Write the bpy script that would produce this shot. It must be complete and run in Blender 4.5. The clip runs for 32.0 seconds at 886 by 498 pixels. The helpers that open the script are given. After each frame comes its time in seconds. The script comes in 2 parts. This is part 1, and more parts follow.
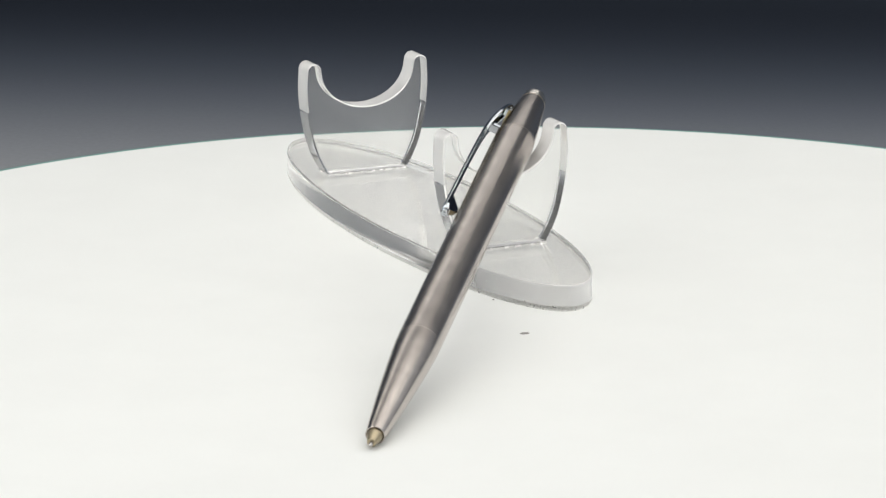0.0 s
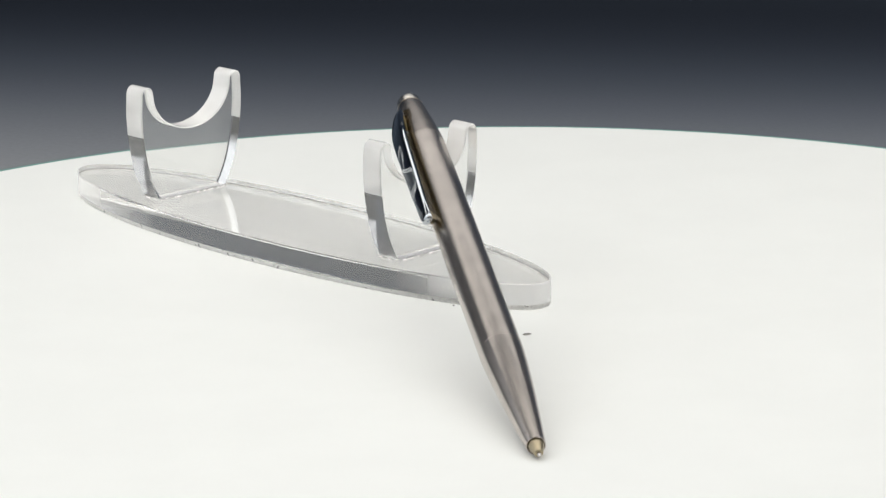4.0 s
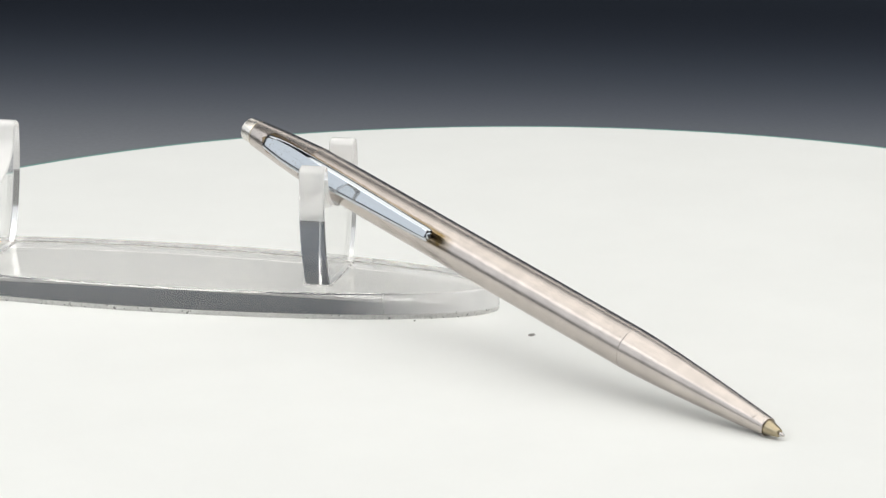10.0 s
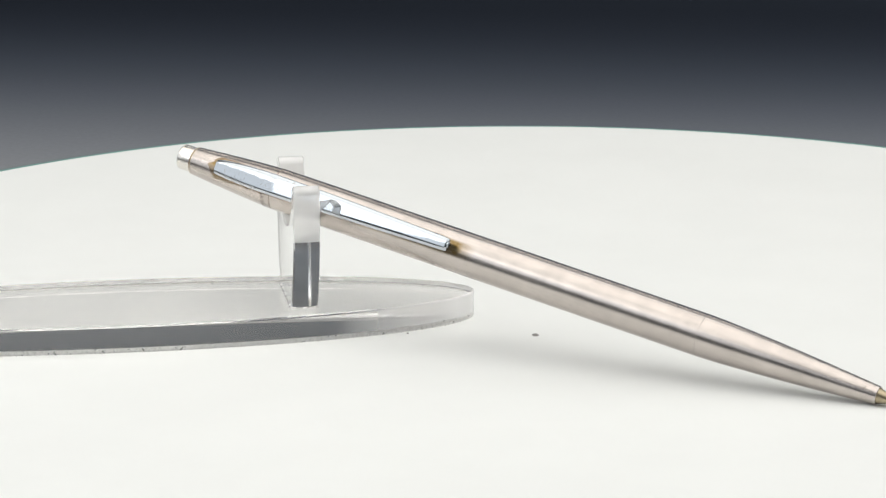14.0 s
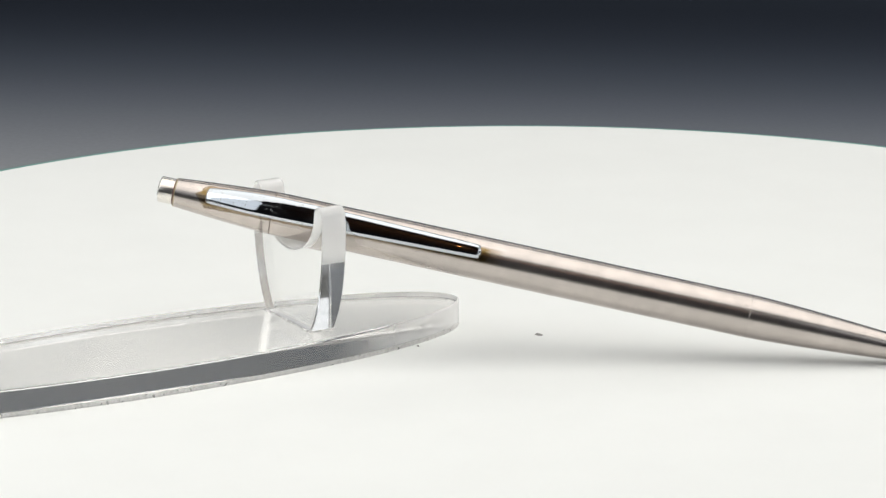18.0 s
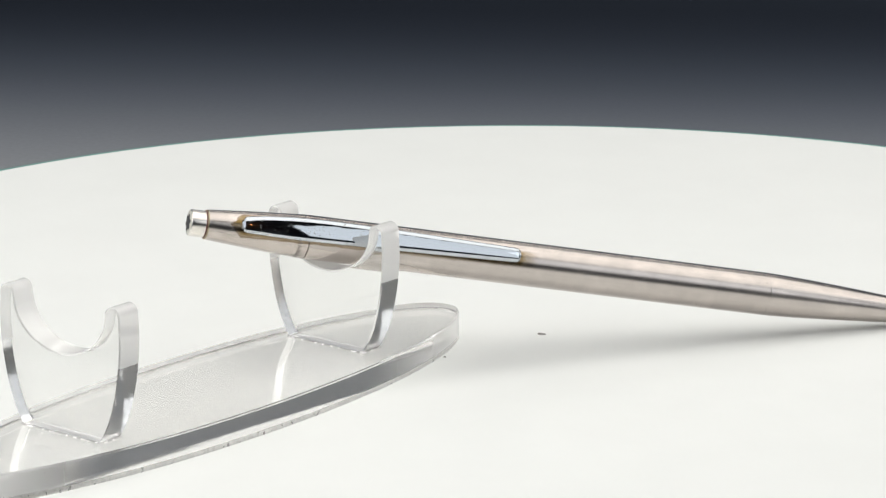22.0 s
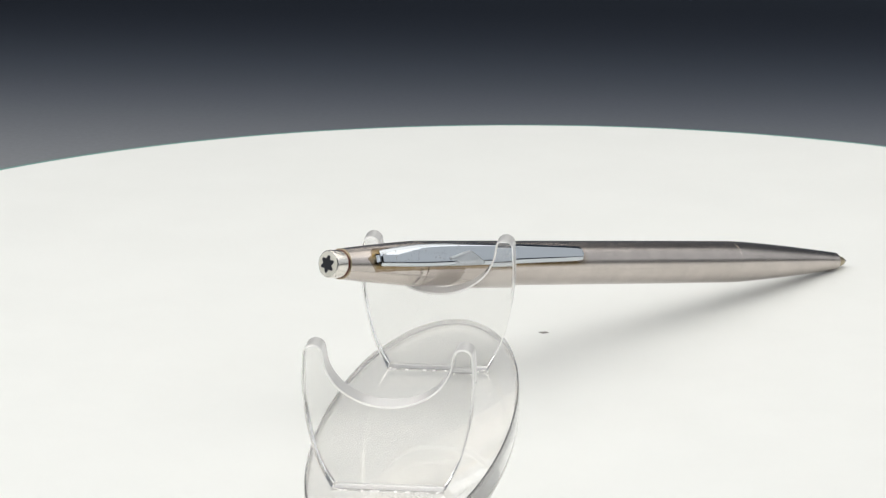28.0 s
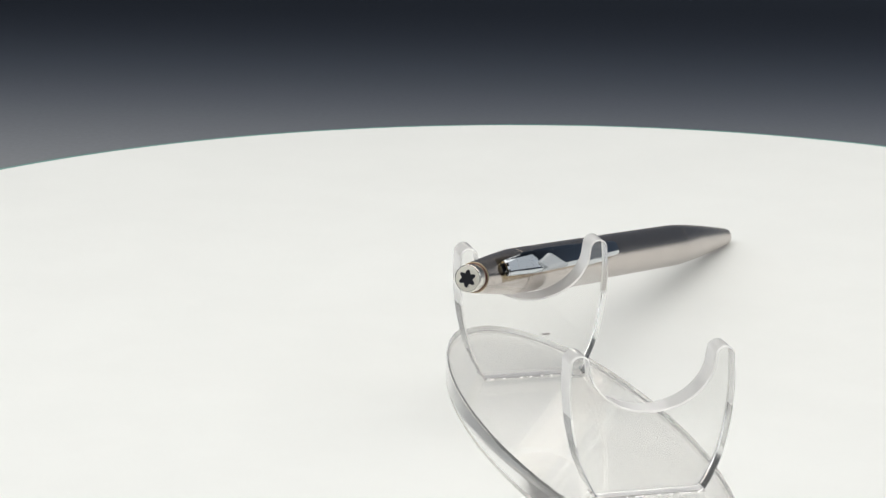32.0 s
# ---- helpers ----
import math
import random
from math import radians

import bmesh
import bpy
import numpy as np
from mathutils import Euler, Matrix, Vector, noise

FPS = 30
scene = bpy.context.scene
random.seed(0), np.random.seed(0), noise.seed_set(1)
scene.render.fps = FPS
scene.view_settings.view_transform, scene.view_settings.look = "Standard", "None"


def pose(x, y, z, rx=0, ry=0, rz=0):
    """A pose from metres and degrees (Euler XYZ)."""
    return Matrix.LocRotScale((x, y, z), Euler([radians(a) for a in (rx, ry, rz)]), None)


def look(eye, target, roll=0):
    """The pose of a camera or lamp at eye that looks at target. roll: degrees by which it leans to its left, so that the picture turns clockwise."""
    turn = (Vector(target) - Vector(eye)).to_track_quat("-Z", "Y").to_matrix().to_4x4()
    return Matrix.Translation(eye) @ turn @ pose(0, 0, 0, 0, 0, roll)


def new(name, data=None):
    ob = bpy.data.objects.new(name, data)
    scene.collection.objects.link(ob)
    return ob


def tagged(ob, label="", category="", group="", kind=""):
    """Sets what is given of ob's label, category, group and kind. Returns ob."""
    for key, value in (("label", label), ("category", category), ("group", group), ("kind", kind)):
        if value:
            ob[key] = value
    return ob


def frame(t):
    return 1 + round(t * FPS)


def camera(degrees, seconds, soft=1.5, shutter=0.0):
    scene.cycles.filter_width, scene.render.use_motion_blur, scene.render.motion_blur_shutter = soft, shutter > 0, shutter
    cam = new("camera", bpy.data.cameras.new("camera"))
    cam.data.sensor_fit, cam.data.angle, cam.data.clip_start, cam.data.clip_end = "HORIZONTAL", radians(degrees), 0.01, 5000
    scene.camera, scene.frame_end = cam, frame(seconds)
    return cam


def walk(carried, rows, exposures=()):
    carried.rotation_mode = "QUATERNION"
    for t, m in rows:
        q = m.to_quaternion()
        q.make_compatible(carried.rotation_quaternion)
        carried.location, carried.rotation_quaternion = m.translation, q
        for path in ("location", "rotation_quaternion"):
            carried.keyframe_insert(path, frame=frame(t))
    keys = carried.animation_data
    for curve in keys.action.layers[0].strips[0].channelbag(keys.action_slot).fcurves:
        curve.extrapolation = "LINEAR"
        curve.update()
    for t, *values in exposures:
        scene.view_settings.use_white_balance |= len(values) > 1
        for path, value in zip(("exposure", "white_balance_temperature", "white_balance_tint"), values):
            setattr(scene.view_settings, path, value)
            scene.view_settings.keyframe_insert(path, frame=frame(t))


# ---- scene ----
MM = 0.001
cam = camera(12.299, 32.0, 1.35)
EYE = Vector((0.0, -0.67452, 0.19356))
YAW, PITCH = -0.0229547, 0.2592868
AIM = EYE + Vector((math.sin(YAW) * math.cos(PITCH), math.cos(YAW) * math.cos(PITCH), -math.sin(PITCH)))
VIEW = look(EYE, AIM, 0.0963)
walk(cam, [(0.0, VIEW), (32.0, VIEW)], [(0.0, 0.0), (31.0, 0.0), (32.0, -0.035)])

SPIN = 5.32819          # degrees a second, anticlockwise from above
TABLE_Z = -0.030        # the studio table, below the turntable's top at z = 0
FLOOR_Z = -0.780
CEILING_Z = 1.80

# ---- light: a large softbox overhead, diffusion panels at the sides, front and back, a dark room ----
world = bpy.data.worlds.new("world")
world.use_nodes = True
world.node_tree.nodes["Background"].inputs[0].default_value = (0.5, 0.55, 0.65, 1)
world.node_tree.nodes["Background"].inputs[1].default_value = 0.02
scene.world = world


def area_lamp(name, eye, target, width, depth, watts, colour, spread, roll=0):
    data = bpy.data.lights.new(name, "AREA")
    data.shape, data.size, data.size_y = "RECTANGLE", width, depth
    data.energy, data.color, data.spread = watts, colour, radians(spread)
    ob = new(name, data)
    ob.matrix_world = look(eye, target, roll)
    return ob


area_lamp("softbox_light_top", (0.02, -0.03, 0.43), (0.02, -0.03, 0.0), 1.30, 0.63, 3.58, (1.0, 0.982, 0.945), 160, 18)
area_lamp("softbox_light_left", (-0.58, -0.04, 0.26), (0.0, -0.04, 0.04), 0.92, 0.42, 1.14, (0.93, 0.965, 1.0), 170)
area_lamp("softbox_light_right", (0.60, 0.04, 0.26), (0.0, 0.04, 0.04), 1.0, 0.42, 0.80, (0.93, 0.965, 1.0), 170)
area_lamp("softbox_light_back", (-0.12, 0.62, 0.46), (-0.02, 0.10, 0.0), 0.85, 0.12, 0.36, (1.0, 0.985, 0.95), 150)
# two front panels with a gap between them for the camera
area_lamp("softbox_light_front_left", (-0.46, -0.52, 0.40), (0.0, 0.0, 0.02), 0.44, 0.36, 0.49, (0.92, 0.96, 1.0), 170)
area_lamp("softbox_light_front_right", (0.46, -0.52, 0.40), (0.0, 0.0, 0.02), 0.44, 0.36, 0.49, (0.92, 0.96, 1.0), 170)


# ---- materials ----
def material(name, colour, rough=0.5, metal=0.0, ior=1.5, transmission=0.0):
    mat = bpy.data.materials.new(name)
    mat.use_nodes = True
    b = mat.node_tree.nodes["Principled BSDF"]
    b.inputs["Base Color"].default_value = (*colour, 1)
    b.inputs["Roughness"].default_value = rough
    b.inputs["Metallic"].default_value = metal
    b.inputs["IOR"].default_value = ior
    b.inputs["Transmission Weight"].default_value = transmission
    return mat, mat.node_tree, b


def coords(tree, scale=(1, 1, 1)):
    c = tree.nodes.new("ShaderNodeTexCoord")
    m = tree.nodes.new("ShaderNodeMapping")
    m.inputs["Scale"].default_value = scale
    tree.links.new(c.outputs["Object"], m.inputs["Vector"])
    return m.outputs["Vector"]


def noise_node(tree, vector, scale, detail=4, rough=0.6):
    n = tree.nodes.new("ShaderNodeTexNoise")
    n.inputs["Scale"].default_value = scale
    n.inputs["Detail"].default_value = detail
    n.inputs["Roughness"].default_value = rough
    tree.links.new(vector, n.inputs["Vector"])
    return n.outputs["Fac"]


def ramp(tree, fac, lo, hi, a, b):
    r = tree.nodes.new("ShaderNodeMapRange")
    for k, v in zip(("From Min", "From Max", "To Min", "To Max"), (lo, hi, a, b)):
        r.inputs[k].default_value = v
    tree.links.new(fac, r.inputs["Value"])
    return r.outputs["Result"]


def mix_colour(tree, fac, a, b):
    m = tree.nodes.new("ShaderNodeMix")
    m.data_type = "RGBA"
    for socket, v in ((m.inputs["Factor"], fac), (m.inputs["A"], a), (m.inputs["B"], b)):
        if isinstance(v, tuple):
            socket.default_value = (*v, 1)
        elif isinstance(v, float):
            socket.default_value = v
        else:
            tree.links.new(v, socket)
    return m.outputs["Result"]


def bump(tree, b, height, strength, distance):
    n = tree.nodes.new("ShaderNodeBump")
    n.inputs["Strength"].default_value = strength
    n.inputs["Distance"].default_value = distance
    tree.links.new(height, n.inputs["Height"])
    tree.links.new(n.outputs["Normal"], b.inputs["Normal"])


def painted(name, colour, rough, grain, amount, depth):
    mat, tree, b = material(name, colour, rough)
    v = coords(tree)
    big, fine = noise_node(tree, v, grain * 0.05, 3), noise_node(tree, v, grain, 5)
    c = mix_colour(tree, ramp(tree, big, 0.35, 0.65, 0.0, 1.0), tuple(x * (1 - amount) for x in colour), colour)
    tree.links.new(c, b.inputs["Base Color"])
    tree.links.new(ramp(tree, fine, 0.3, 0.7, rough - 0.06, rough + 0.06), b.inputs["Roughness"])
    bump(tree, b, fine, 0.25, depth)
    return mat


WHITE = painted("white_turntable_laminate", (0.85, 0.86, 0.838), 0.55, 900, 0.02, 0.00003)
RIM = painted("turntable_rim_edge", (0.12, 0.33, 0.285), 0.35, 700, 0.08, 0.00003)
PLASTIC_DARK = painted("black_plastic", (0.03, 0.03, 0.032), 0.45, 600, 0.2, 0.00004)
DESK = painted("dark_wood_desk", (0.06, 0.05, 0.045), 0.5, 120, 0.25, 0.0002)
WALL = painted("grey_wall_paint", (0.24, 0.265, 0.31), 0.8, 60, 0.1, 0.0005)
FLOOR = painted("dark_floor", (0.05, 0.045, 0.04), 0.55, 30, 0.2, 0.0005)


def painted_falloff_paper():
    """A studio sheet with the light's falloff painted in: mid grey in front, blue-black further up."""
    mat, tree, b = material("backdrop_sheet_painted_falloff", (0.1, 0.1, 0.11), 0.9)
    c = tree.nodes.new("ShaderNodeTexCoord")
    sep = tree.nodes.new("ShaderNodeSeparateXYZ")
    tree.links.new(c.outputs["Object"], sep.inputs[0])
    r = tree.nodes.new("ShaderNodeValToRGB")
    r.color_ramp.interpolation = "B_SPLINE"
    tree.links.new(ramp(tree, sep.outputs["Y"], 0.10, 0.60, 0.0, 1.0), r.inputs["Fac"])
    # the last stop lightens again out of view, for the chrome to mirror
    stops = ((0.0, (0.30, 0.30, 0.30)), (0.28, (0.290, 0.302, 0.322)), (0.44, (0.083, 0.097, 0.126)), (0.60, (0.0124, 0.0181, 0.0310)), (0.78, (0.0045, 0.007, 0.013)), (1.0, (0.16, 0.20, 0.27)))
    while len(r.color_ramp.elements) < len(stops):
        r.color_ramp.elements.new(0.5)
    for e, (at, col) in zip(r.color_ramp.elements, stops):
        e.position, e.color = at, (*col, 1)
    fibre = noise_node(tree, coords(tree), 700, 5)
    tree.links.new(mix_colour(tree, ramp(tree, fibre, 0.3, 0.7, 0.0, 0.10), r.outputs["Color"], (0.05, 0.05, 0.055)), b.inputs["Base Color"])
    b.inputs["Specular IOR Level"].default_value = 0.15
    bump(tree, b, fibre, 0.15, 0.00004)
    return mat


PAPER = painted_falloff_paper()


def acrylic_material(name, tint, clear, ior=1.49, worn=0.03):
    mat, tree, b = material(name, tint, 0.0, 0.0, ior, clear)
    v = coords(tree)
    scuff = noise_node(tree, v, 260, 6, 0.7)
    tree.links.new(ramp(tree, scuff, 0.62, 0.80, 0.0, worn), b.inputs["Roughness"])
    return mat


def acrylic_edge_material(name, lo, hi, clear, ends=0.0):
    """Sawn edges: frosted and less clear than the faces."""
    mat, tree, b = material(name, (0.95, 0.942, 0.928), 0.08, 0.0, 1.49, clear)
    n = noise_node(tree, coords(tree), 1100, 3, 0.5)
    tree.links.new(ramp(tree, n, 0.3, 0.7, lo, hi), b.inputs["Roughness"])
    if "sawn" in name:
        # broken grains of the saw cut
        g = noise_node(tree, coords(tree), 2600, 4, 0.7)
        tree.links.new(mix_colour(tree, ramp(tree, g, 0.36, 0.58, 0.0, 1.0), (0.56, 0.55, 0.52), (0.86, 0.85, 0.82)), b.inputs["Base Color"])
        bump(tree, b, g, 0.6, 0.00012)
    if ends:
        # clearness drops towards the two narrow ends
        c = tree.nodes.new("ShaderNodeTexCoord")
        s = tree.nodes.new("ShaderNodeSeparateXYZ")
        tree.links.new(c.outputs["Object"], s.inputs[0])
        m = tree.nodes.new("ShaderNodeMath")
        m.operation = "ABSOLUTE"
        tree.links.new(s.outputs["X"], m.inputs[0])
        tree.links.new(ramp(tree, m.outputs[0], 0.036, 0.058, clear, ends), b.inputs["Transmission Weight"])
    return mat


ACRYLIC, BASE_ACRYLIC = acrylic_material("clear_acrylic", (0.96, 0.96, 0.95), 0.955), acrylic_material("clear_acrylic_base", (0.984, 0.978, 0.976), 1.0, 1.49, 0.0)
CRADLE_EDGE = acrylic_edge_material("acrylic_polished_edge", 0.10, 0.10, 0.955)
CRADLE_FROST = acrylic_edge_material("acrylic_frosted_edge", 0.16, 0.16, 0.47)
BASE_SAWN = acrylic_edge_material("acrylic_sawn_lower_edge", 0.25, 0.45, 0.66)
GLUE = acrylic_edge_material("clear_glue_bead", 0.15, 0.35, 0.62)
DUST = material("pale_dust", (0.80, 0.79, 0.74), 0.8)[0]
GRIT = material("dark_grit", (0.10, 0.095, 0.085), 0.8)[0]
BASE_UNDER = acrylic_edge_material("acrylic_scuffed_underside", 0.0, 0.0, 0.93)
BASE_EDGE = acrylic_edge_material("acrylic_base_edge", 0.06, 0.06, 0.985, 0.25)


def steel_material(name, colour, stained):
    """Brushed, slightly tarnished steel; round the clip it has gone brown."""
    mat, tree, b = material(name, colour, 0.27, 1.0)
    brush = noise_node(tree, coords(tree, (1, 1, 0.012)), 2200, 2, 0.5)
    cloud = noise_node(tree, coords(tree), 260, 4, 0.6)
    col = mix_colour(tree, ramp(tree, cloud, 0.35, 0.68, 0.0, 1.0), tuple(c * 0.86 for c in colour), colour)
    col = mix_colour(tree, ramp(tree, brush, 0.30, 0.60, 0.14, 0.0), col, (0.30, 0.27, 0.25))
    b.inputs["Roughness"].default_value = 0.255
    nick = ramp(tree, noise_node(tree, coords(tree), 1500, 2, 0.5), 0.735, 0.765, 0.0, 0.55)
    col = mix_colour(tree, nick, col, (0.24, 0.20, 0.17))
    # lathe-turned: fine grooves run round the pen and spread its gloss lengthwise
    b.inputs["Anisotropic"].default_value = 0.2
    b.inputs["Anisotropic Rotation"].default_value = 0.25
    if stained:
        c = tree.nodes.new("ShaderNodeTexCoord")
        s = tree.nodes.new("ShaderNodeSeparateXYZ")
        tree.links.new(c.outputs["Object"], s.inputs[0])

        def calc(op, a, bb):
            m = tree.nodes.new("ShaderNodeMath")
            m.operation = op
            for k, q in enumerate((a, bb)):
                if isinstance(q, float):
                    m.inputs[k].default_value = q
                else:
                    tree.links.new(q, m.inputs[k])
            return m.outputs[0]
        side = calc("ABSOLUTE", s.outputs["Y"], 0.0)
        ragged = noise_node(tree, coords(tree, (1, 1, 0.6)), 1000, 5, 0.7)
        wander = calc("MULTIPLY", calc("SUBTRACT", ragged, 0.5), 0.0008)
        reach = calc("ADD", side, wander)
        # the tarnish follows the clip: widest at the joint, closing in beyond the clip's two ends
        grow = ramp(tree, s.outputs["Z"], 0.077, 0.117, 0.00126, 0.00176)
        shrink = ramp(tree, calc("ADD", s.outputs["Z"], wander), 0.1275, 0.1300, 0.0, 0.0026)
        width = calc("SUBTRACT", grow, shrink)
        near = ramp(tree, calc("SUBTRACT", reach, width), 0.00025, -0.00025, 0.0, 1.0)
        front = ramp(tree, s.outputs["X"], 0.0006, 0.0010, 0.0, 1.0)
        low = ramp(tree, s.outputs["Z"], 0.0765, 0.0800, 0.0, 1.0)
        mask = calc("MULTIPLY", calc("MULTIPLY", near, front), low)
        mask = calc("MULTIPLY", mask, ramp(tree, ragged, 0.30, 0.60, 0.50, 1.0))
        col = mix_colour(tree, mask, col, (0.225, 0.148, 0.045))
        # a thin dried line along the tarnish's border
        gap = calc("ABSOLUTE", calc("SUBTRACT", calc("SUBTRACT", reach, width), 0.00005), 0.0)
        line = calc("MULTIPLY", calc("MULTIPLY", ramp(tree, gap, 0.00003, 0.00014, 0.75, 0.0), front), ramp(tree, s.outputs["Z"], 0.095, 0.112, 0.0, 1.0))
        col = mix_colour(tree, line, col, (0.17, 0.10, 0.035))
    tree.links.new(col, b.inputs["Base Color"])
    return mat


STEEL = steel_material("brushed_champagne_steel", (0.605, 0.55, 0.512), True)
STEEL_FRONT = steel_material("brushed_steel_front", (0.615, 0.56, 0.522), False)


def chrome_material():
    """Polished chrome with dried specks of grime on its wide end."""
    mat, tree, b = material("polished_chrome", (0.55, 0.585, 0.62), 0.045, 1.0)
    c = tree.nodes.new("ShaderNodeTexCoord")
    s = tree.nodes.new("ShaderNodeSeparateXYZ")
    tree.links.new(c.outputs["Object"], s.inputs[0])
    speck = ramp(tree, noise_node(tree, coords(tree), 2600, 3, 0.6), 0.56, 0.68, 0.0, 0.8)
    patch = ramp(tree, noise_node(tree, coords(tree), 420, 2, 0.5), 0.46, 0.56, 0.0, 1.0)
    wide = ramp(tree, s.outputs["Z"], 0.104, 0.111, 0.0, 0.55)
    m = speck
    for q in (patch, wide):
        n = tree.nodes.new("ShaderNodeMath")
        n.operation = "MULTIPLY"
        tree.links.new(m, n.inputs[0])
        tree.links.new(q, n.inputs[1])
        m = n.outputs[0]
    tree.links.new(mix_colour(tree, m, (0.55, 0.585, 0.62), (0.42, 0.41, 0.39)), b.inputs["Base Color"])
    tree.links.new(ramp(tree, m, 0.0, 1.0, 0.045, 0.6), b.inputs["Roughness"])
    tree.links.new(ramp(tree, m, 0.0, 1.0, 1.0, 0.2), b.inputs["Metallic"])
    # rubbed, not quite even plating
    bump(tree, b, noise_node(tree, coords(tree, (1, 1, 0.35)), 700, 3, 0.6), 0.3, 0.00005)
    return mat


CHROME = chrome_material()
BRASS = material("aged_brass", (0.43, 0.365, 0.25), 0.36, 1.0)[0]
STAINED_BRASS = material("tarnished_brass", (0.36, 0.29, 0.13), 0.38, 1.0)[0]
TIP_STEEL = material("tip_steel", (0.55, 0.52, 0.50), 0.22, 1.0)[0]
KNOB_STEEL = material("satin_nickel", (0.78, 0.75, 0.70), 0.26, 1.0)[0]
GROOVE = material("dark_groove", (0.34, 0.28, 0.24), 0.45, 0.7)[0]
RED_RING = material("red_brown_ring", (0.12, 0.03, 0.02), 0.35)[0]
IVORY = material("ivory_plastic", (0.74, 0.72, 0.64), 0.3)[0]
BLACK = material("black_enamel", (0.012, 0.013, 0.018), 0.35)[0]
INK = material("engraved_dark", (0.07, 0.055, 0.05), 0.6, 0.1)[0]
GLOW, _, glow = material("warm_bulb_glass", (0.9, 0.5, 0.2), 0.4)
glow.inputs["Emission Color"].default_value = (1.0, 0.36, 0.10, 1)
glow.inputs["Emission Strength"].default_value = 9.0
CRUMB = painted("dark_crumb", (0.30, 0.29, 0.27), 0.8, 3000, 0.4, 0.0001)


# ---- mesh helpers ----
def to_mesh(name, bm, mats, smooth=30):
    bmesh.ops.recalc_face_normals(bm, faces=bm.faces)
    me = bpy.data.meshes.new(name)
    if smooth:
        for f in bm.faces:
            f.smooth = True
        for e in bm.edges:
            if len(e.link_faces) == 2 and e.calc_face_angle(0) > radians(smooth):
                e.smooth = False
    bm.to_mesh(me)
    bm.free()
    for m in (mats if isinstance(mats, (list, tuple)) else [mats]):
        me.materials.append(m)
    return me


def part(name, bm, mats, parent, label="", smooth=14):
    ob = new(name, to_mesh(name, bm, mats, smooth))
    ob.parent = parent
    return tagged(ob, label)


def thing(name, m, label, category, group="", kind=""):
    ob = new(name)
    ob.empty_display_size = 0.01
    ob.matrix_world = m
    return tagged(ob, label, category, group, kind)


def lathe(profile, steps=96, bm=None):
    """Turns (radius, height) pairs round z; radius 0 closes."""
    bm = bm or bmesh.new()
    rings = []
    for r, z in profile:
        if r <= 0:
            rings.append([bm.verts.new((0, 0, z))])
        else:
            rings.append([bm.verts.new((r * math.cos(2 * math.pi * k / steps), r * math.sin(2 * math.pi * k / steps), z)) for k in range(steps)])
    for a, b in zip(rings, rings[1:]):
        for k in range(steps):
            j = (k + 1) % steps
            if len(a) == 1 and len(b) == 1:
                continue
            if len(a) == 1:
                bm.faces.new((a[0], b[j], b[k]))
            elif len(b) == 1:
                bm.faces.new((a[k], a[j], b[0]))
            else:
                bm.faces.new((a[k], a[j], b[j], b[k]))
    return bm


def slab(outline, levels, bm=None):
    """Stacks an outline (list of 2D points), each level (z, inset) moved inwards; closed at both ends.
    Side faces take material 1, end faces 0."""
    bm = bm or bmesh.new()
    n = len(outline)
    pts = [Vector(p) for p in outline]
    inward = []
    for k in range(n):
        t = (pts[(k + 1) % n] - pts[k - 1]).normalized()
        inward.append(Vector((-t.y, t.x)))
    rings = [[bm.verts.new(((p + d * inset).x, (p + d * inset).y, z)) for p, d in zip(pts, inward)] for z, inset in levels]
    for a, b in zip(rings, rings[1:]):
        for k in range(n):
            f = bm.faces.new((a[k], a[(k + 1) % n], b[(k + 1) % n], b[k]))
            f.material_index = 1
    bm.faces.new(list(reversed(rings[0])))
    bm.faces.new(rings[-1])
    return bm


def box(x0, x1, y0, y1, z0, z1, bevel=0.0, bm=None):
    bm = bm or bmesh.new()
    made = bmesh.ops.create_cube(bm, size=1.0)["verts"]
    for v in made:
        v.co = ((x0 + x1) / 2 + v.co.x * (x1 - x0), (y0 + y1) / 2 + v.co.y * (y1 - y0), (z0 + z1) / 2 + v.co.z * (z1 - z0))
    if bevel:
        bmesh.ops.bevel(bm, geom=[e for e in bm.edges if e.verts[0] in made], offset=bevel, segments=2, affect="EDGES")
    return bm


def setting(name, bm, mat, label, smooth=30):
    return tagged(new(name, to_mesh(name, bm, mat, smooth)), label, name.split("_")[0], kind="structure")


# ---- the dark room that closes the place ----
X, Y0, Y1, W = 1.9, -2.4, 1.6, 0.1
setting("floor", box(-X, X, Y0, Y1, FLOOR_Z - W, FLOOR_Z), FLOOR, "dark floor of the studio room", 0)
setting("ceiling", box(-X, X, Y0, Y1, CEILING_Z, CEILING_Z + W), WALL, "blue-grey painted ceiling of the studio room", 0)
setting("wall_north", box(-X, X, Y1, Y1 + W, FLOOR_Z - W, CEILING_Z + W), WALL, "plain blue-grey painted room wall", 0)
setting("wall_south", box(-X, X, Y0 - W, Y0, FLOOR_Z - W, CEILING_Z + W), WALL, "plain blue-grey painted room wall", 0)
setting("wall_west", box(-X - W, -X, Y0 - W, Y1 + W, FLOOR_Z - W, CEILING_Z + W), WALL, "plain blue-grey painted room wall", 0)
setting("wall_east", box(X, X + W, Y0 - W, Y1 + W, FLOOR_Z - W, CEILING_Z + W), WALL, "plain blue-grey painted room wall", 0)


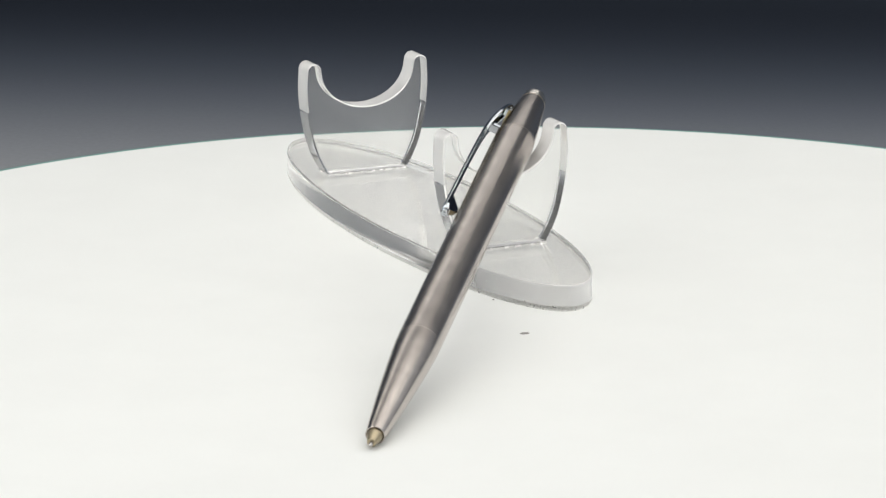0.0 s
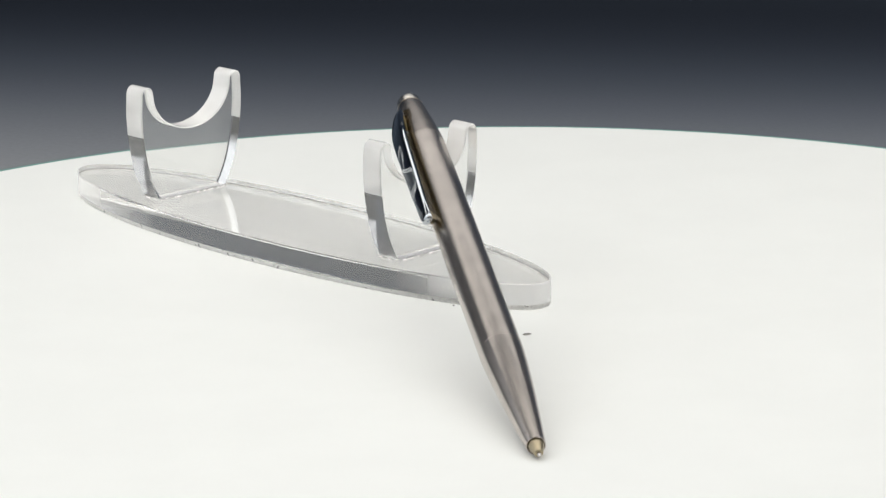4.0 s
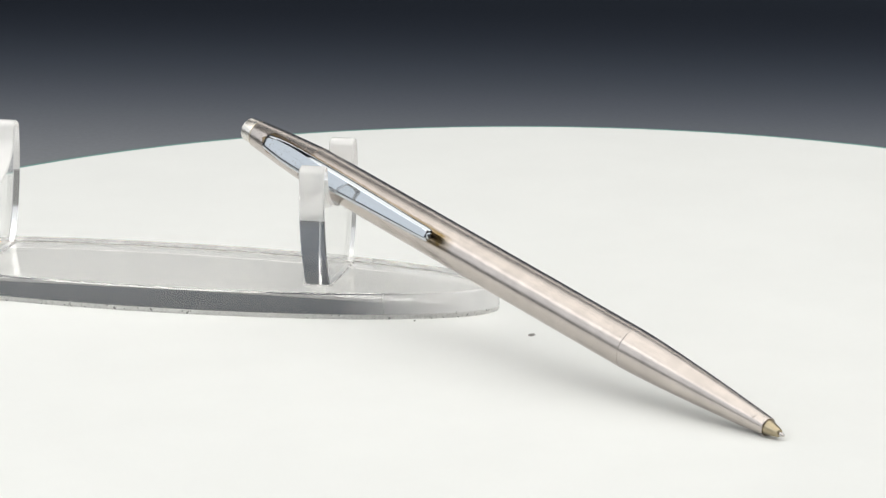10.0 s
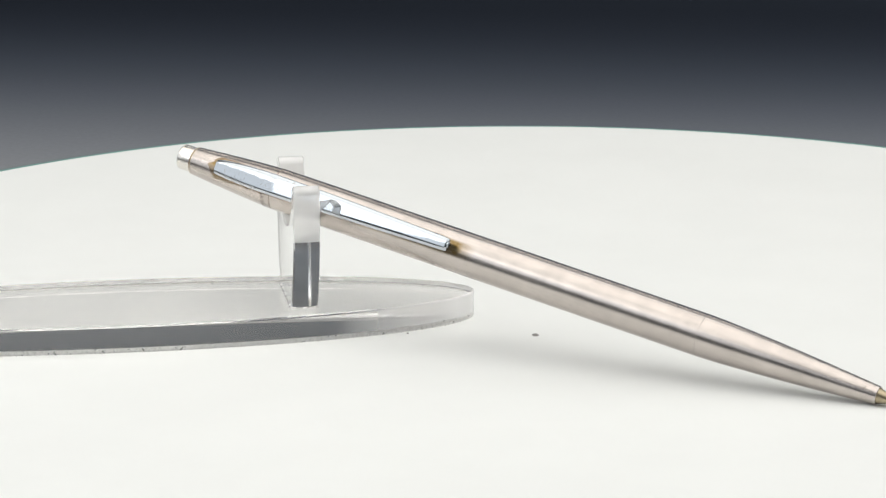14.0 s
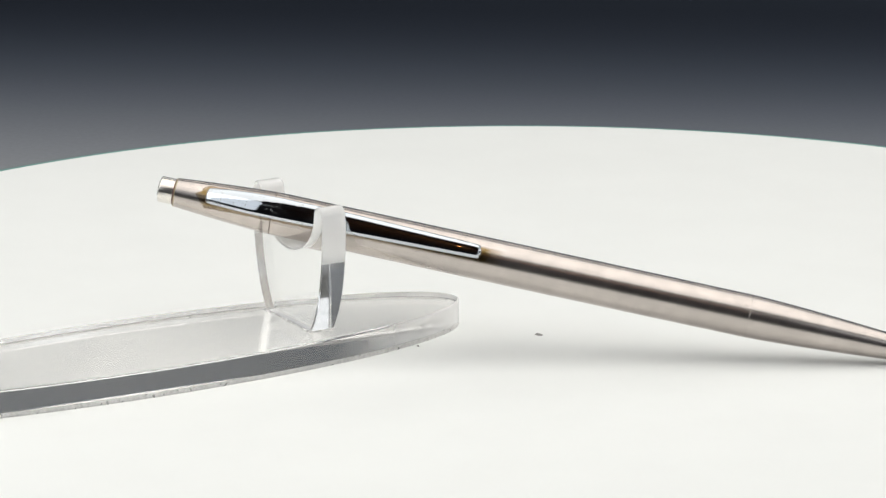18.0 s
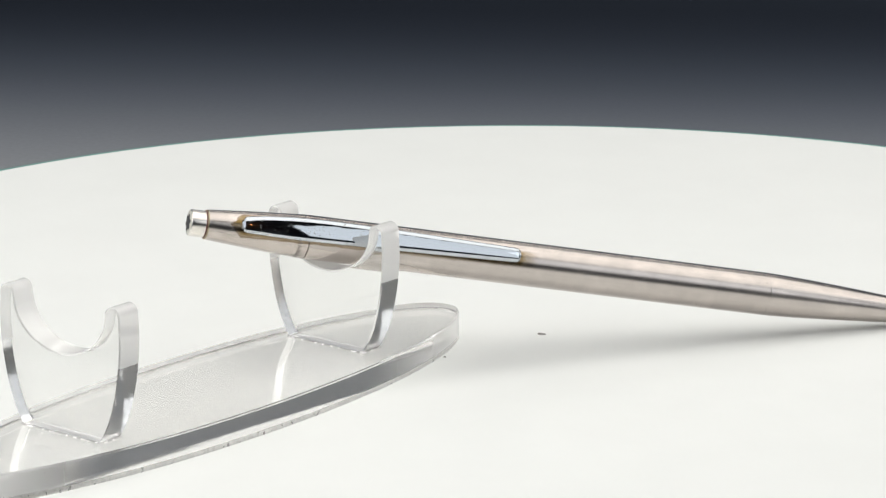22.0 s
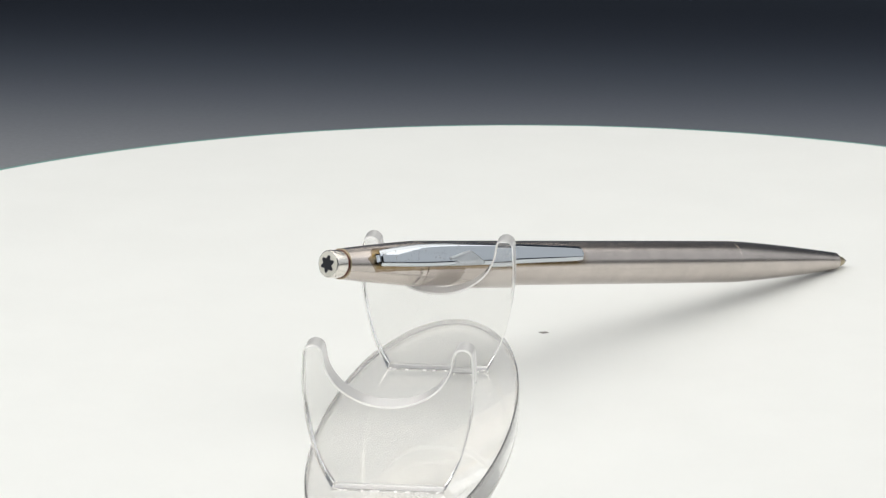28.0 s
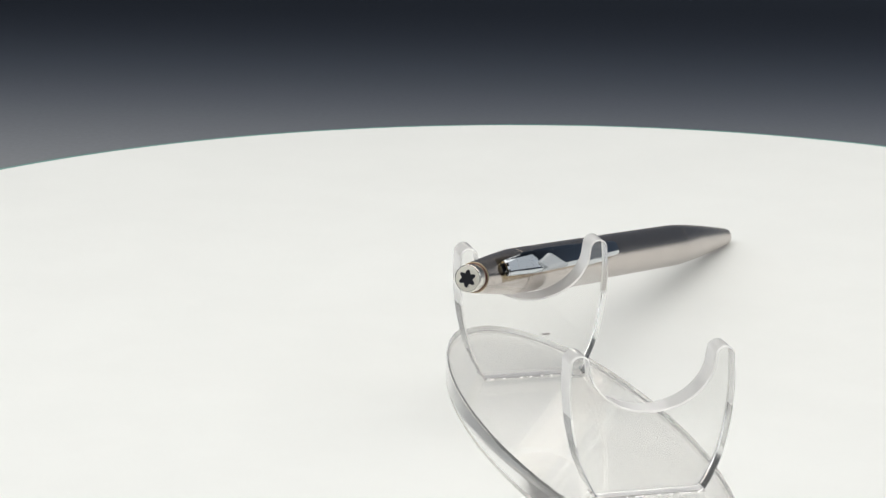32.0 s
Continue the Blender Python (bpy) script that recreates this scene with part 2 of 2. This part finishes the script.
def studio_desk():
    desk = thing("desk", pose(0, 0.25, FLOOR_Z), "dark wooden desk under the backdrop paper", "desk")
    top = TABLE_Z - 0.002 - FLOOR_Z
    part("desktop", box(-0.9, 0.9, -0.55, 0.75, top - 0.03, top, 0.003), DESK, desk)
    for x in (-0.84, 0.84):
        for y in (-0.49, 0.69):
            part("leg", box(x - 0.03, x + 0.03, y - 0.03, y + 0.03, 0, top - 0.0305, 0.003), DESK, desk)
    return desk


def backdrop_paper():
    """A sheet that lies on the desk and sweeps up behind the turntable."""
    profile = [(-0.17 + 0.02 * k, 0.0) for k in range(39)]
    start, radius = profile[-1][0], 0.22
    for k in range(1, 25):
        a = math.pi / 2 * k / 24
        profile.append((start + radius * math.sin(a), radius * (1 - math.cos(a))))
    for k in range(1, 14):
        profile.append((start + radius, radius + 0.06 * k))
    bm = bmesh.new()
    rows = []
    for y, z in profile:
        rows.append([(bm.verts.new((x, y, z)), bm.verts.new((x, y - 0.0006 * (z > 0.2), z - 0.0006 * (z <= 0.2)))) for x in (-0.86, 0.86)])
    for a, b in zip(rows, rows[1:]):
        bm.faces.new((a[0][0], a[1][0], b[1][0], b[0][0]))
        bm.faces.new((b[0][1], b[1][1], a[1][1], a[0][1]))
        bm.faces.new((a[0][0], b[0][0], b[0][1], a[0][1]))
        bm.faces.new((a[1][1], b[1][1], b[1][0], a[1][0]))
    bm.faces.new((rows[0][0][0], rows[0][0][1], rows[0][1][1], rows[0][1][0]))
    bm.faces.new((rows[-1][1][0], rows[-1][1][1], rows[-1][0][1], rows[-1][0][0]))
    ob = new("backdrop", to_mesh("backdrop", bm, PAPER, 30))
    ob.matrix_world = pose(0, -0.016, TABLE_Z, 0, 0, -5.0)      # laid slightly askew, which slants the painted falloff
    return tagged(ob, "grey backdrop sheet sweeping up behind turntable, light falloff painted to blue-black", "backdrop", kind="structure")


studio_desk()
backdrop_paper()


def ceiling_lamp():
    """A small warm lamp, seen only mirrored in the clip."""
    lamp = thing("ceiling_lamp", pose(0.06, -2.2, CEILING_Z), "small warm glowing ceiling lamp mirrored in the clip", "lamp")
    part("canopy", lathe([(0, -0.0005), (0.05, -0.0005), (0.05, -0.012), (0.04, -0.02), (0, -0.02)], 48), PLASTIC_DARK, lamp, "black ceiling plate")
    part("stem", lathe([(0, -0.0205), (0.006, -0.0205), (0.006, -0.105), (0.013, -0.108), (0.013, -0.1205), (0, -0.1205)], 24), PLASTIC_DARK, lamp, "black lamp stem with bulb holder")
    part("bulb", lathe([(0, -0.195), (0.018, -0.190), (0.029, -0.176), (0.031, -0.16), (0.024, -0.14), (0.012, -0.121), (0, -0.121)], 32), GLOW, lamp, "warm orange glowing bulb")
    return lamp


ceiling_lamp()


# ---- the turntable ----
R_DISC = 0.15637
OFF_CENTRE = Vector((-0.00015, -0.00085, 0))     # the disc sits a little beside its axle


def turntable():
    t = thing("turntable", pose(0, 0, TABLE_Z), "round white motorised display turntable on grey backdrop sheet", "turntable")
    h = -TABLE_Z
    part("foot_ring", lathe([(0, 0.0006), (0.105, 0.0006), (0.108, 0.002), (0.108, 0.017), (0.104, 0.0185), (0, 0.0185)], 128), PLASTIC_DARK, t, "black plastic base of the turntable")
    bm = lathe([(0, h - 0.011), (R_DISC - 0.002, h - 0.011), (R_DISC - 0.0004, h - 0.010), (R_DISC, h - 0.0088),
                (R_DISC, h - 0.0005), (R_DISC - 0.0003, h - 0.00015), (R_DISC - 0.0014, h - 0.0001)], 256)
    bmesh.ops.translate(bm, verts=bm.verts, vec=OFF_CENTRE)
    part("rim", bm, RIM, t, "thin pale green edge of the disc")
    bm = lathe([(R_DISC - 0.0015, h - 0.0015), (R_DISC - 0.0015, h - 0.0002), (R_DISC - 0.0017, h), (0, h)], 256)
    bmesh.ops.translate(bm, verts=bm.verts, vec=OFF_CENTRE)
    part("top", bm, WHITE, t, "smooth matt white round top")
    return t


TURNTABLE = turntable()


# ---- the acrylic stand ----
BASE_T = 4.81 * MM
BASE_X, BASE_A, BASE_B = -0.8, 60.9, 14.9      # the oval, in mm: its middle along the stand, its half axes
STAND_POSE = pose(-0.019639, 0.068379, 0.00008, 0, 0, 115.561)


def smooth_line(points, cuts):
    """A Catmull-Rom line through the points."""
    pts = [Vector(q) for q in points]
    out = []
    for k in range(len(pts) - 1):
        a, b, c, d = pts[max(k - 1, 0)], pts[k], pts[k + 1], pts[min(k + 2, len(pts) - 1)]
        for j in range(cuts):
            t = j / cuts
            out.append(tuple(0.5 * (2 * b + (c - a) * t + (2 * a - 5 * b + 4 * c - d) * t ** 2 + (3 * b - a - 3 * c + d) * t ** 3)))
    return out + [tuple(pts[-1])]


def cradle_outline():
    """One side of the upright in mm above the base, mirrored: flared sides, round horns, a scooped top."""
    side = [(8.10, 0.0), (8.9, 1.2), (9.75, 2.8), (10.75, 5.2), (11.5, 8.0), (12.1, 11.0), (12.45, 14.0), (12.6, 16.8), (12.5, 19.2)]
    side = smooth_line(side, 4)
    cx, cz, r = 10.95, 20.42, 1.5
    for k in range(0, 29):
        a = radians(-5 + 170 * k / 28)
        side.append((cx + r * math.cos(a), cz + r * math.sin(a)))
    gx, low = 9.4, 12.85
    for k in range(1, 25):
        u = k / 24
        a = radians(8 + 82 * u)
        side.append((gx * math.cos(a), 20.45 - (20.45 - low) * math.sin(a)))
    right = [(x * MM, z * MM) for x, z in side]
    left = [(-x, z) for x, z in reversed(right[:-1])]
    return right + left


def glue_bead(u, half, deep, seed):
    """A low uneven bead round a cradle's foot, in mm; thicker at the corners."""
    rnd = random.Random(seed)
    corners = [(u - deep, -half), (u + deep, -half), (u + deep, half), (u - deep, half)]
    bm, rings = bmesh.new(), []
    for k in range(4):
        a, b = Vector(corners[k]), Vector(corners[(k + 1) % 4])
        out = Vector(((b - a).y, -(b - a).x)).normalized()
        cuts = max(6, int((b - a).length * 1.6))
        for j in range(cuts):
            f = j / cuts
            r = 0.11 + rnd.uniform(0.0, 0.06) + 0.20 * max(0.0, 1 - min(f, 1 - f) * (b - a).length / 1.2)
            p = a.lerp(b, f)
            skew = out if j else (out + Vector(((a - Vector(corners[k - 1])).y, -(a - Vector(corners[k - 1])).x)).normalized()).normalized()
            rings.append([bm.verts.new(((p + skew * r * x).x * MM, (p + skew * r * x).y * MM, BASE_T + (0.00003 + r * z) * MM))
                          for x, z in ((-0.3, 0.0), (1.2, 0.0), (0.75, 0.45), (0.08, 1.0), (-0.3, 1.0))])
    n = len(rings[0])
    for a, b in zip(rings, rings[1:] + rings[:1]):
        for k in range(n):
            bm.faces.new((a[k], a[(k + 1) % n], b[(k + 1) % n], b[k]))
    return bm


def edge_specks(count, seed):
    """Flecks stuck to the base's rim, most of them low down on the saw cut."""
    rnd = random.Random(seed)
    bm = bmesh.new()
    for k in range(count):
        a = rnd.uniform(0, 2 * math.pi)
        z = rnd.choice((0.9, 1.0, 1.1, 1.2, rnd.uniform(0.4, 4.4))) + rnd.uniform(-0.15, 0.15)
        r = rnd.choice((0.05, 0.07, 0.07, 0.12))
        c = Vector((BASE_X + BASE_A * math.cos(a), BASE_B * math.sin(a), z))
        normal = Vector((math.cos(a) / BASE_A, math.sin(a) / BASE_B, 0)).normalized()
        along = Vector((-normal.y, normal.x, 0))
        tips = [c + along * r * rnd.uniform(0.8, 2.0), c + Vector((0, 0, r)), c - along * r * rnd.uniform(0.8, 2.0), c - Vector((0, 0, r))]
        vs = [bm.verts.new((q + normal * 0.004) * MM) for q in tips]
        top = bm.verts.new((c + normal * r * 0.7) * MM)
        for j in range(4):
            bm.faces.new((vs[j], vs[(j + 1) % 4], top))
        bm.faces.new(list(reversed(vs)))
    return bm


def pen_stand():
    s = thing("pen_stand", STAND_POSE, "clear acrylic pen stand with oval base and two cradles", "pen stand")
    outline = []
    n = 280
    for k in range(n):
        a = 2 * math.pi * k / n
        outline.append(((BASE_X + BASE_A * math.cos(a)) * MM, BASE_B * MM * math.sin(a)))
    b = 0.3 * MM
    bm = slab(outline, [(0, 2 * b), (b * 0.6, b * 0.6), (0.5 * MM, 0), (1.05 * MM, 0), (BASE_T - b, 0), (BASE_T - b * 0.3, b * 0.3), (BASE_T, b)])
    # the saw left the lower edge rough
    for f in bm.faces:
        c = f.calc_center_median()
        if f.material_index == 1 and c.z < 1.0 * MM:
            f.material_index = 2
        if c.z < 0.01 * MM:
            f.material_index = 3
    part("base", bm, [BASE_ACRYLIC, BASE_EDGE, BASE_SAWN, BASE_UNDER], s, "oval clear acrylic base plate with polished edge", 10).visible_shadow = False
    th, c = 4.5 * MM, 0.22 * MM
    for u, wide in ((-31.3, 0.978), (31.3, 1.004)):
        bm = slab(cradle_outline(), [(-th / 2, c), (-th / 2 + c, 0), (th / 2 - c, 0), (th / 2, c)])
        for f in bm.faces:
            low = min(v.co.y for v in f.verts), max(v.co.y for v in f.verts)
            if f.material_index == 1 and (low[0] > 12.2 * MM or low[1] < 0.30 * MM):
                f.material_index = 2
        for v in bm.verts:
            x, y, z = v.co
            v.co = (u * MM + z, x * wide, BASE_T + 0.00004 + max(y, 0.0))
        part("cradle", bm, [ACRYLIC, CRADLE_EDGE, CRADLE_FROST], s, "upright clear acrylic cradle with scooped top", 10).visible_shadow = False
        part("glue_bead", glue_bead(u, 8.1 * wide, th / MM / 2, 5 if u < 0 else 9), GLUE, s, "thin cloudy bead of glue round the foot", 40)
    for name, count, seed, mat in (("dust", 90, 21, DUST), ("grit", 34, 22, GRIT)):
        tagged(part(name, edge_specks(count, seed), mat, s, "", 0), kind="stuff")
    return s


STAND = pen_stand()


# ---- the pen ----
TIP, END = Vector((-25.2, -67.7, 0.90)) * MM, Vector((-0.11, 63.49, 26.51)) * MM
CLIP_SIDE = Vector((-5.34, 1.81, 2.85))


def pen_pose():
    z = (END - TIP).normalized()
    x = (CLIP_SIDE - z * CLIP_SIDE.dot(z)).normalized()
    y = z.cross(x)
    m = Matrix((x, y, z)).transposed().to_4x4()
    m.translation = TIP
    return m


def mm_lathe(profile, steps=96):
    return lathe([(r * MM, s * MM) for r, s in profile], steps)


def clip_mesh():
    """A pressed channel: a crowned face with turned-down sides, lofted along the pen."""
    path = [(127.4, 3.75, 1.20), (127.2, 4.05, 1.30), (126.2, 4.40, 1.40), (123.5, 4.95, 1.62), (120.0, 5.50, 1.82), (117.0, 5.85, 1.88),
            (113.5, 6.08, 1.88), (108.0, 6.22, 1.82), (102.0, 6.30, 1.72), (96.0, 6.35, 1.58), (90.0, 6.38, 1.42), (85.0, 6.38, 1.28),
            (82.0, 6.36, 1.20), (81.0, 6.28, 1.12), (80.7, 6.10, 0.95)]
    bm, rings = bmesh.new(), []
    for s, d, w in path:
        edge = [(0.0, -0.85), (0.0, -0.46), (0.08, -0.31), (0.26, -0.16), (0.48, -0.065), (0.66, -0.018), (0.76, 0.0)]
        edge = [(x * min(1.0, w / 1.5), z) for x, z in edge]
        section = [(-w + x, z) for x, z in edge] + [(0, 0.012)] + [(w - x, z) for x, z in reversed(edge)]
        section += [(w - 0.3, -0.85), (w - 0.3, -0.46), (-w + 0.3, -0.46), (-w + 0.3, -0.85)]
        slant = -0.55 * max(0.0, (s - 125.6) / 1.8)      # the head overhangs as a lip
        rings.append([bm.verts.new(((d + dz) * MM, y * MM, (s - dz * slant) * MM)) for y, dz in section])
    n = len(rings[0])
    for a, b in zip(rings, rings[1:]):
        for k in range(n):
            bm.faces.new((a[k], a[(k + 1) % n], b[(k + 1) % n], b[k]))
    for ring in (rings[0], rings[-1]):
        bm.faces.new(ring)
    return bm


def star_mesh(radius, z0, z1):
    """A six-lobed plain dark shape, slightly domed."""
    outline = []
    for k in range(72):
        a = 2 * math.pi * k / 72
        r = radius * (0.82 + 0.18 * math.cos(6 * a))
        outline.append((r * math.cos(a), r * math.sin(a)))
    return slab(outline, [(z0, 0.0), (z1 - 0.00003, 0.0), (z1, 0.00004)])


def wrapped_text(words, size, s0, phi0, radius):
    """Letters bent round the pen: they run round it, with their tops to the push button."""
    data = bpy.data.curves.new("letters", "FONT")
    data.body, data.size, data.space_character = words, size, 1.12
    ob = new("letters", data)
    bpy.context.view_layer.update()
    me = ob.evaluated_get(bpy.context.evaluated_depsgraph_get()).to_mesh()
    bm = bmesh.new()
    bm.from_mesh(me)
    bpy.data.objects.remove(ob)
    bmesh.ops.subdivide_edges(bm, edges=bm.edges[:], cuts=1)
    bmesh.ops.triangulate(bm, faces=bm.faces)
    for v in bm.verts:
        r = radius(s0 + v.co.y / MM) * MM + 0.000012
        a = phi0 + v.co.x / r
        v.co = (r * math.cos(a), r * math.sin(a), s0 * MM + v.co.y)
    return bm


def front_radius(s):
    x = (s - 3.5) / 31.4
    return 1.55 + 2.07 * (1 - (1 - x) ** 1.35)


def cap_radius(s):
    x = (s - 116.2) / 16.8
    return 3.63 - 1.21 * (0.75 * x + 0.25 * x * x)


def ballpoint_pen():
    p = thing("ballpoint_pen", pen_pose(), "slim brushed champagne steel ballpoint pen leaning on acrylic cradle", "pen")
    part("writing_tip", mm_lathe([(0, 0), (0.16, 0.04), (0.26, 0.2), (0.30, 0.45), (0.34, 0.5), (0.36, 1.25)], 32), TIP_STEEL, p, "fine steel writing tip")
    part("nose_cone", mm_lathe([(0.36, 1.0), (0.62, 1.02), (0.70, 1.10), (1.28, 3.45), (1.30, 4.2)], 64), BRASS, p, "small aged brass nose cone")
    profile = [(1.30, 3.75), (1.38, 3.52), (1.50, 3.50), (1.56, 3.56)]
    profile += [(front_radius(3.6 + 31.2 * k / 24), 3.6 + 31.2 * k / 24) for k in range(1, 25)] + [(3.59, 34.90), (3.45, 34.91)]
    part("front_section", mm_lathe(profile), STEEL_FRONT, p, "tapered brushed steel front section")
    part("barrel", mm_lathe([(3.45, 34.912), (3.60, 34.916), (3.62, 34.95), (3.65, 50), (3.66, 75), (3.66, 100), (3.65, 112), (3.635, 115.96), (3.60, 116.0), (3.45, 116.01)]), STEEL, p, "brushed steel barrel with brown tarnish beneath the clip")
    part("joint_ring", mm_lathe([(3.45, 115.8), (3.53, 115.84), (3.53, 116.22), (3.45, 116.26)]), GROOVE, p, "dark joint line")
    profile = [(3.45, 116.16), (3.60, 116.17)] + [(cap_radius(116.2 + 16.7 * k / 20), 116.2 + 16.7 * k / 20) for k in range(21)] + [(2.36, 132.93), (2.1, 132.5)]
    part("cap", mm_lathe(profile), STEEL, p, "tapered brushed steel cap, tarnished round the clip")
    part("collar_ring", mm_lathe([(2.0, 132.6), (2.26, 132.7), (2.26, 133.14), (2.20, 133.22), (2.0, 133.22)], 64), RED_RING, p, "thin red-brown ring")
    part("cap_lip", mm_lathe([(2.15, 133.04), (2.36, 133.03), (2.44, 132.97), (2.44, 132.80), (2.40, 132.74)], 64), BRASS, p, "worn brass lip at the end of the cap")
    knob = part("push_button", mm_lathe([(1.9, 132.8), (2.14, 133.0), (2.17, 133.5), (2.19, 135.3), (2.15, 135.55), (2.05, 135.66), (1.98, 135.66), (1.98, 135.4)], 64), KNOB_STEEL, p, "shiny nickel push button")
    part("end_disc", mm_lathe([(1.975, 135.45), (1.97, 135.66), (1.6, 135.76), (0.8, 135.83), (0, 135.86)], 64), IVORY, knob, "ivory end disc")
    part("emblem", star_mesh(1.42 * MM, 135.7 * MM, 135.90 * MM), BLACK, knob, "plain black six-lobed shape")
    clip = part("clip", clip_mesh(), CHROME, p, "polished chrome pocket clip, wide and tapering", 25)
    for s0, s1, top in ((117.3, 118.2, 5.25), (125.6, 126.5, 3.95)):
        part("clip_leg", box(2.2 * MM, top * MM, -0.8 * MM, 0.8 * MM, s0 * MM, s1 * MM, 0.12 * MM), CHROME, clip, "chrome leg of the clip set into the cap")
    bm = box(2.3 * MM, 3.42 * MM, -0.58 * MM, 0.58 * MM, 126.7 * MM, 127.8 * MM, 0.10 * MM)
    for v in bm.verts:
        v.co.z -= max(0.0, v.co.x - 2.6 * MM) * 0.8
    part("clip_tongue", bm, CHROME, clip, "small chrome tongue at the head of the clip")
    for y in (-0.80, 0.62):
        part("slit", box(2.3 * MM, 3.06 * MM, y * MM, (y + 0.18) * MM, 126.9 * MM, 127.5 * MM, 0.04 * MM), BLACK, clip, "dark slit beside the tongue")
    part("clip_slot", box(2.4 * MM, 3.42 * MM, -0.75 * MM, 0.75 * MM, 118.25 * MM, 125.5 * MM, 0.08 * MM), STAINED_BRASS, clip, "tarnished brass strip beneath the clip")
    bm = bmesh.new()
    wedge = ((80.80, 5.95), (80.75, 5.0), (81.4, 4.1), (82.4, 3.67), (83.4, 3.95), (85.0, 4.85), (87.0, 5.95))
    n = len(wedge)
    for y in (-0.78, 0.78):
        for s, d in wedge:
            bm.verts.new((d * MM, y * MM * (0.45 + 0.55 * (d - 3.67) / 2.28), s * MM))
    bm.verts.ensure_lookup_table()
    v = bm.verts
    bm.faces.new(v[0:n])
    bm.faces.new(v[n:2 * n])
    for k in range(n):
        j = (k + 1) % n
        bm.faces.new((v[k], v[j], v[n + j], v[n + k]))
    bmesh.ops.bevel(bm, geom=bm.edges[:], offset=0.08 * MM, segments=2, affect="EDGES")
    foot = part("clip_foot", bm, CHROME, clip, "chrome foot of the clip", 30)
    bm = lathe([(0, 0.1 * MM), (0.16 * MM, 0.1 * MM), (0.20 * MM, -0.12 * MM), (0.45 * MM, -0.12 * MM), (0.58 * MM, 0.0), (0.60 * MM, 0.5 * MM)], 32)
    bmesh.ops.translate(bm, verts=bm.verts, vec=(5.62 * MM, 0, 80.62 * MM))
    part("clip_end_button", bm, CHROME, foot, "small chrome end button with a dimple")
    part("engraving", wrapped_text("GERMANY", 1.08 * MM, 117.15, radians(-113), cap_radius), INK, p, "small engraved capital letters", 0)
    return p


PEN = ballpoint_pen()


# ---- specks ----
def crumb(x, y, length, width, height, turn, seed):
    rnd = random.Random(seed)
    bm = bmesh.new()
    bmesh.ops.create_icosphere(bm, subdivisions=2, radius=1.0)
    for v in bm.verts:
        k = 1 + rnd.uniform(-0.28, 0.28)
        v.co = (v.co.x * k * length / 2, v.co.y * k * width / 2, max(v.co.z, -0.3) * k * height)
    low = min(v.co.z for v in bm.verts)
    for v in bm.verts:
        v.co.z -= low
    ob = new("crumb", to_mesh("crumb", bm, CRUMB, 0))
    ob.matrix_world = pose(x, y, 0.00001, 0, 0, turn)
    return tagged(ob, "tiny dark crumb lying on the white turntable", "crumb", "crumbs on the turntable")


CRUMBS = [crumb(-0.00149, -0.00079, 0.0015, 0.0012, 0.00006, 20, 3), crumb(-0.0071, 0.0203, 0.0004, 0.00028, 0.00015, 60, 5),
          crumb(-0.0191, 0.0735, 0.0006, 0.0004, 0.00005, 10, 7), crumb(-0.0173, 0.0698, 0.0004, 0.0003, 0.00005, 80, 8)]


# ---- what turns ----
def motions():
    for ob in (TURNTABLE, STAND, PEN, *CRUMBS):
        start = ob.matrix_basis.copy()
        walk(ob, [(k * 0.5, pose(0, 0, 0, 0, 0, SPIN * k * 0.5) @ start) for k in range(65)])


motions()
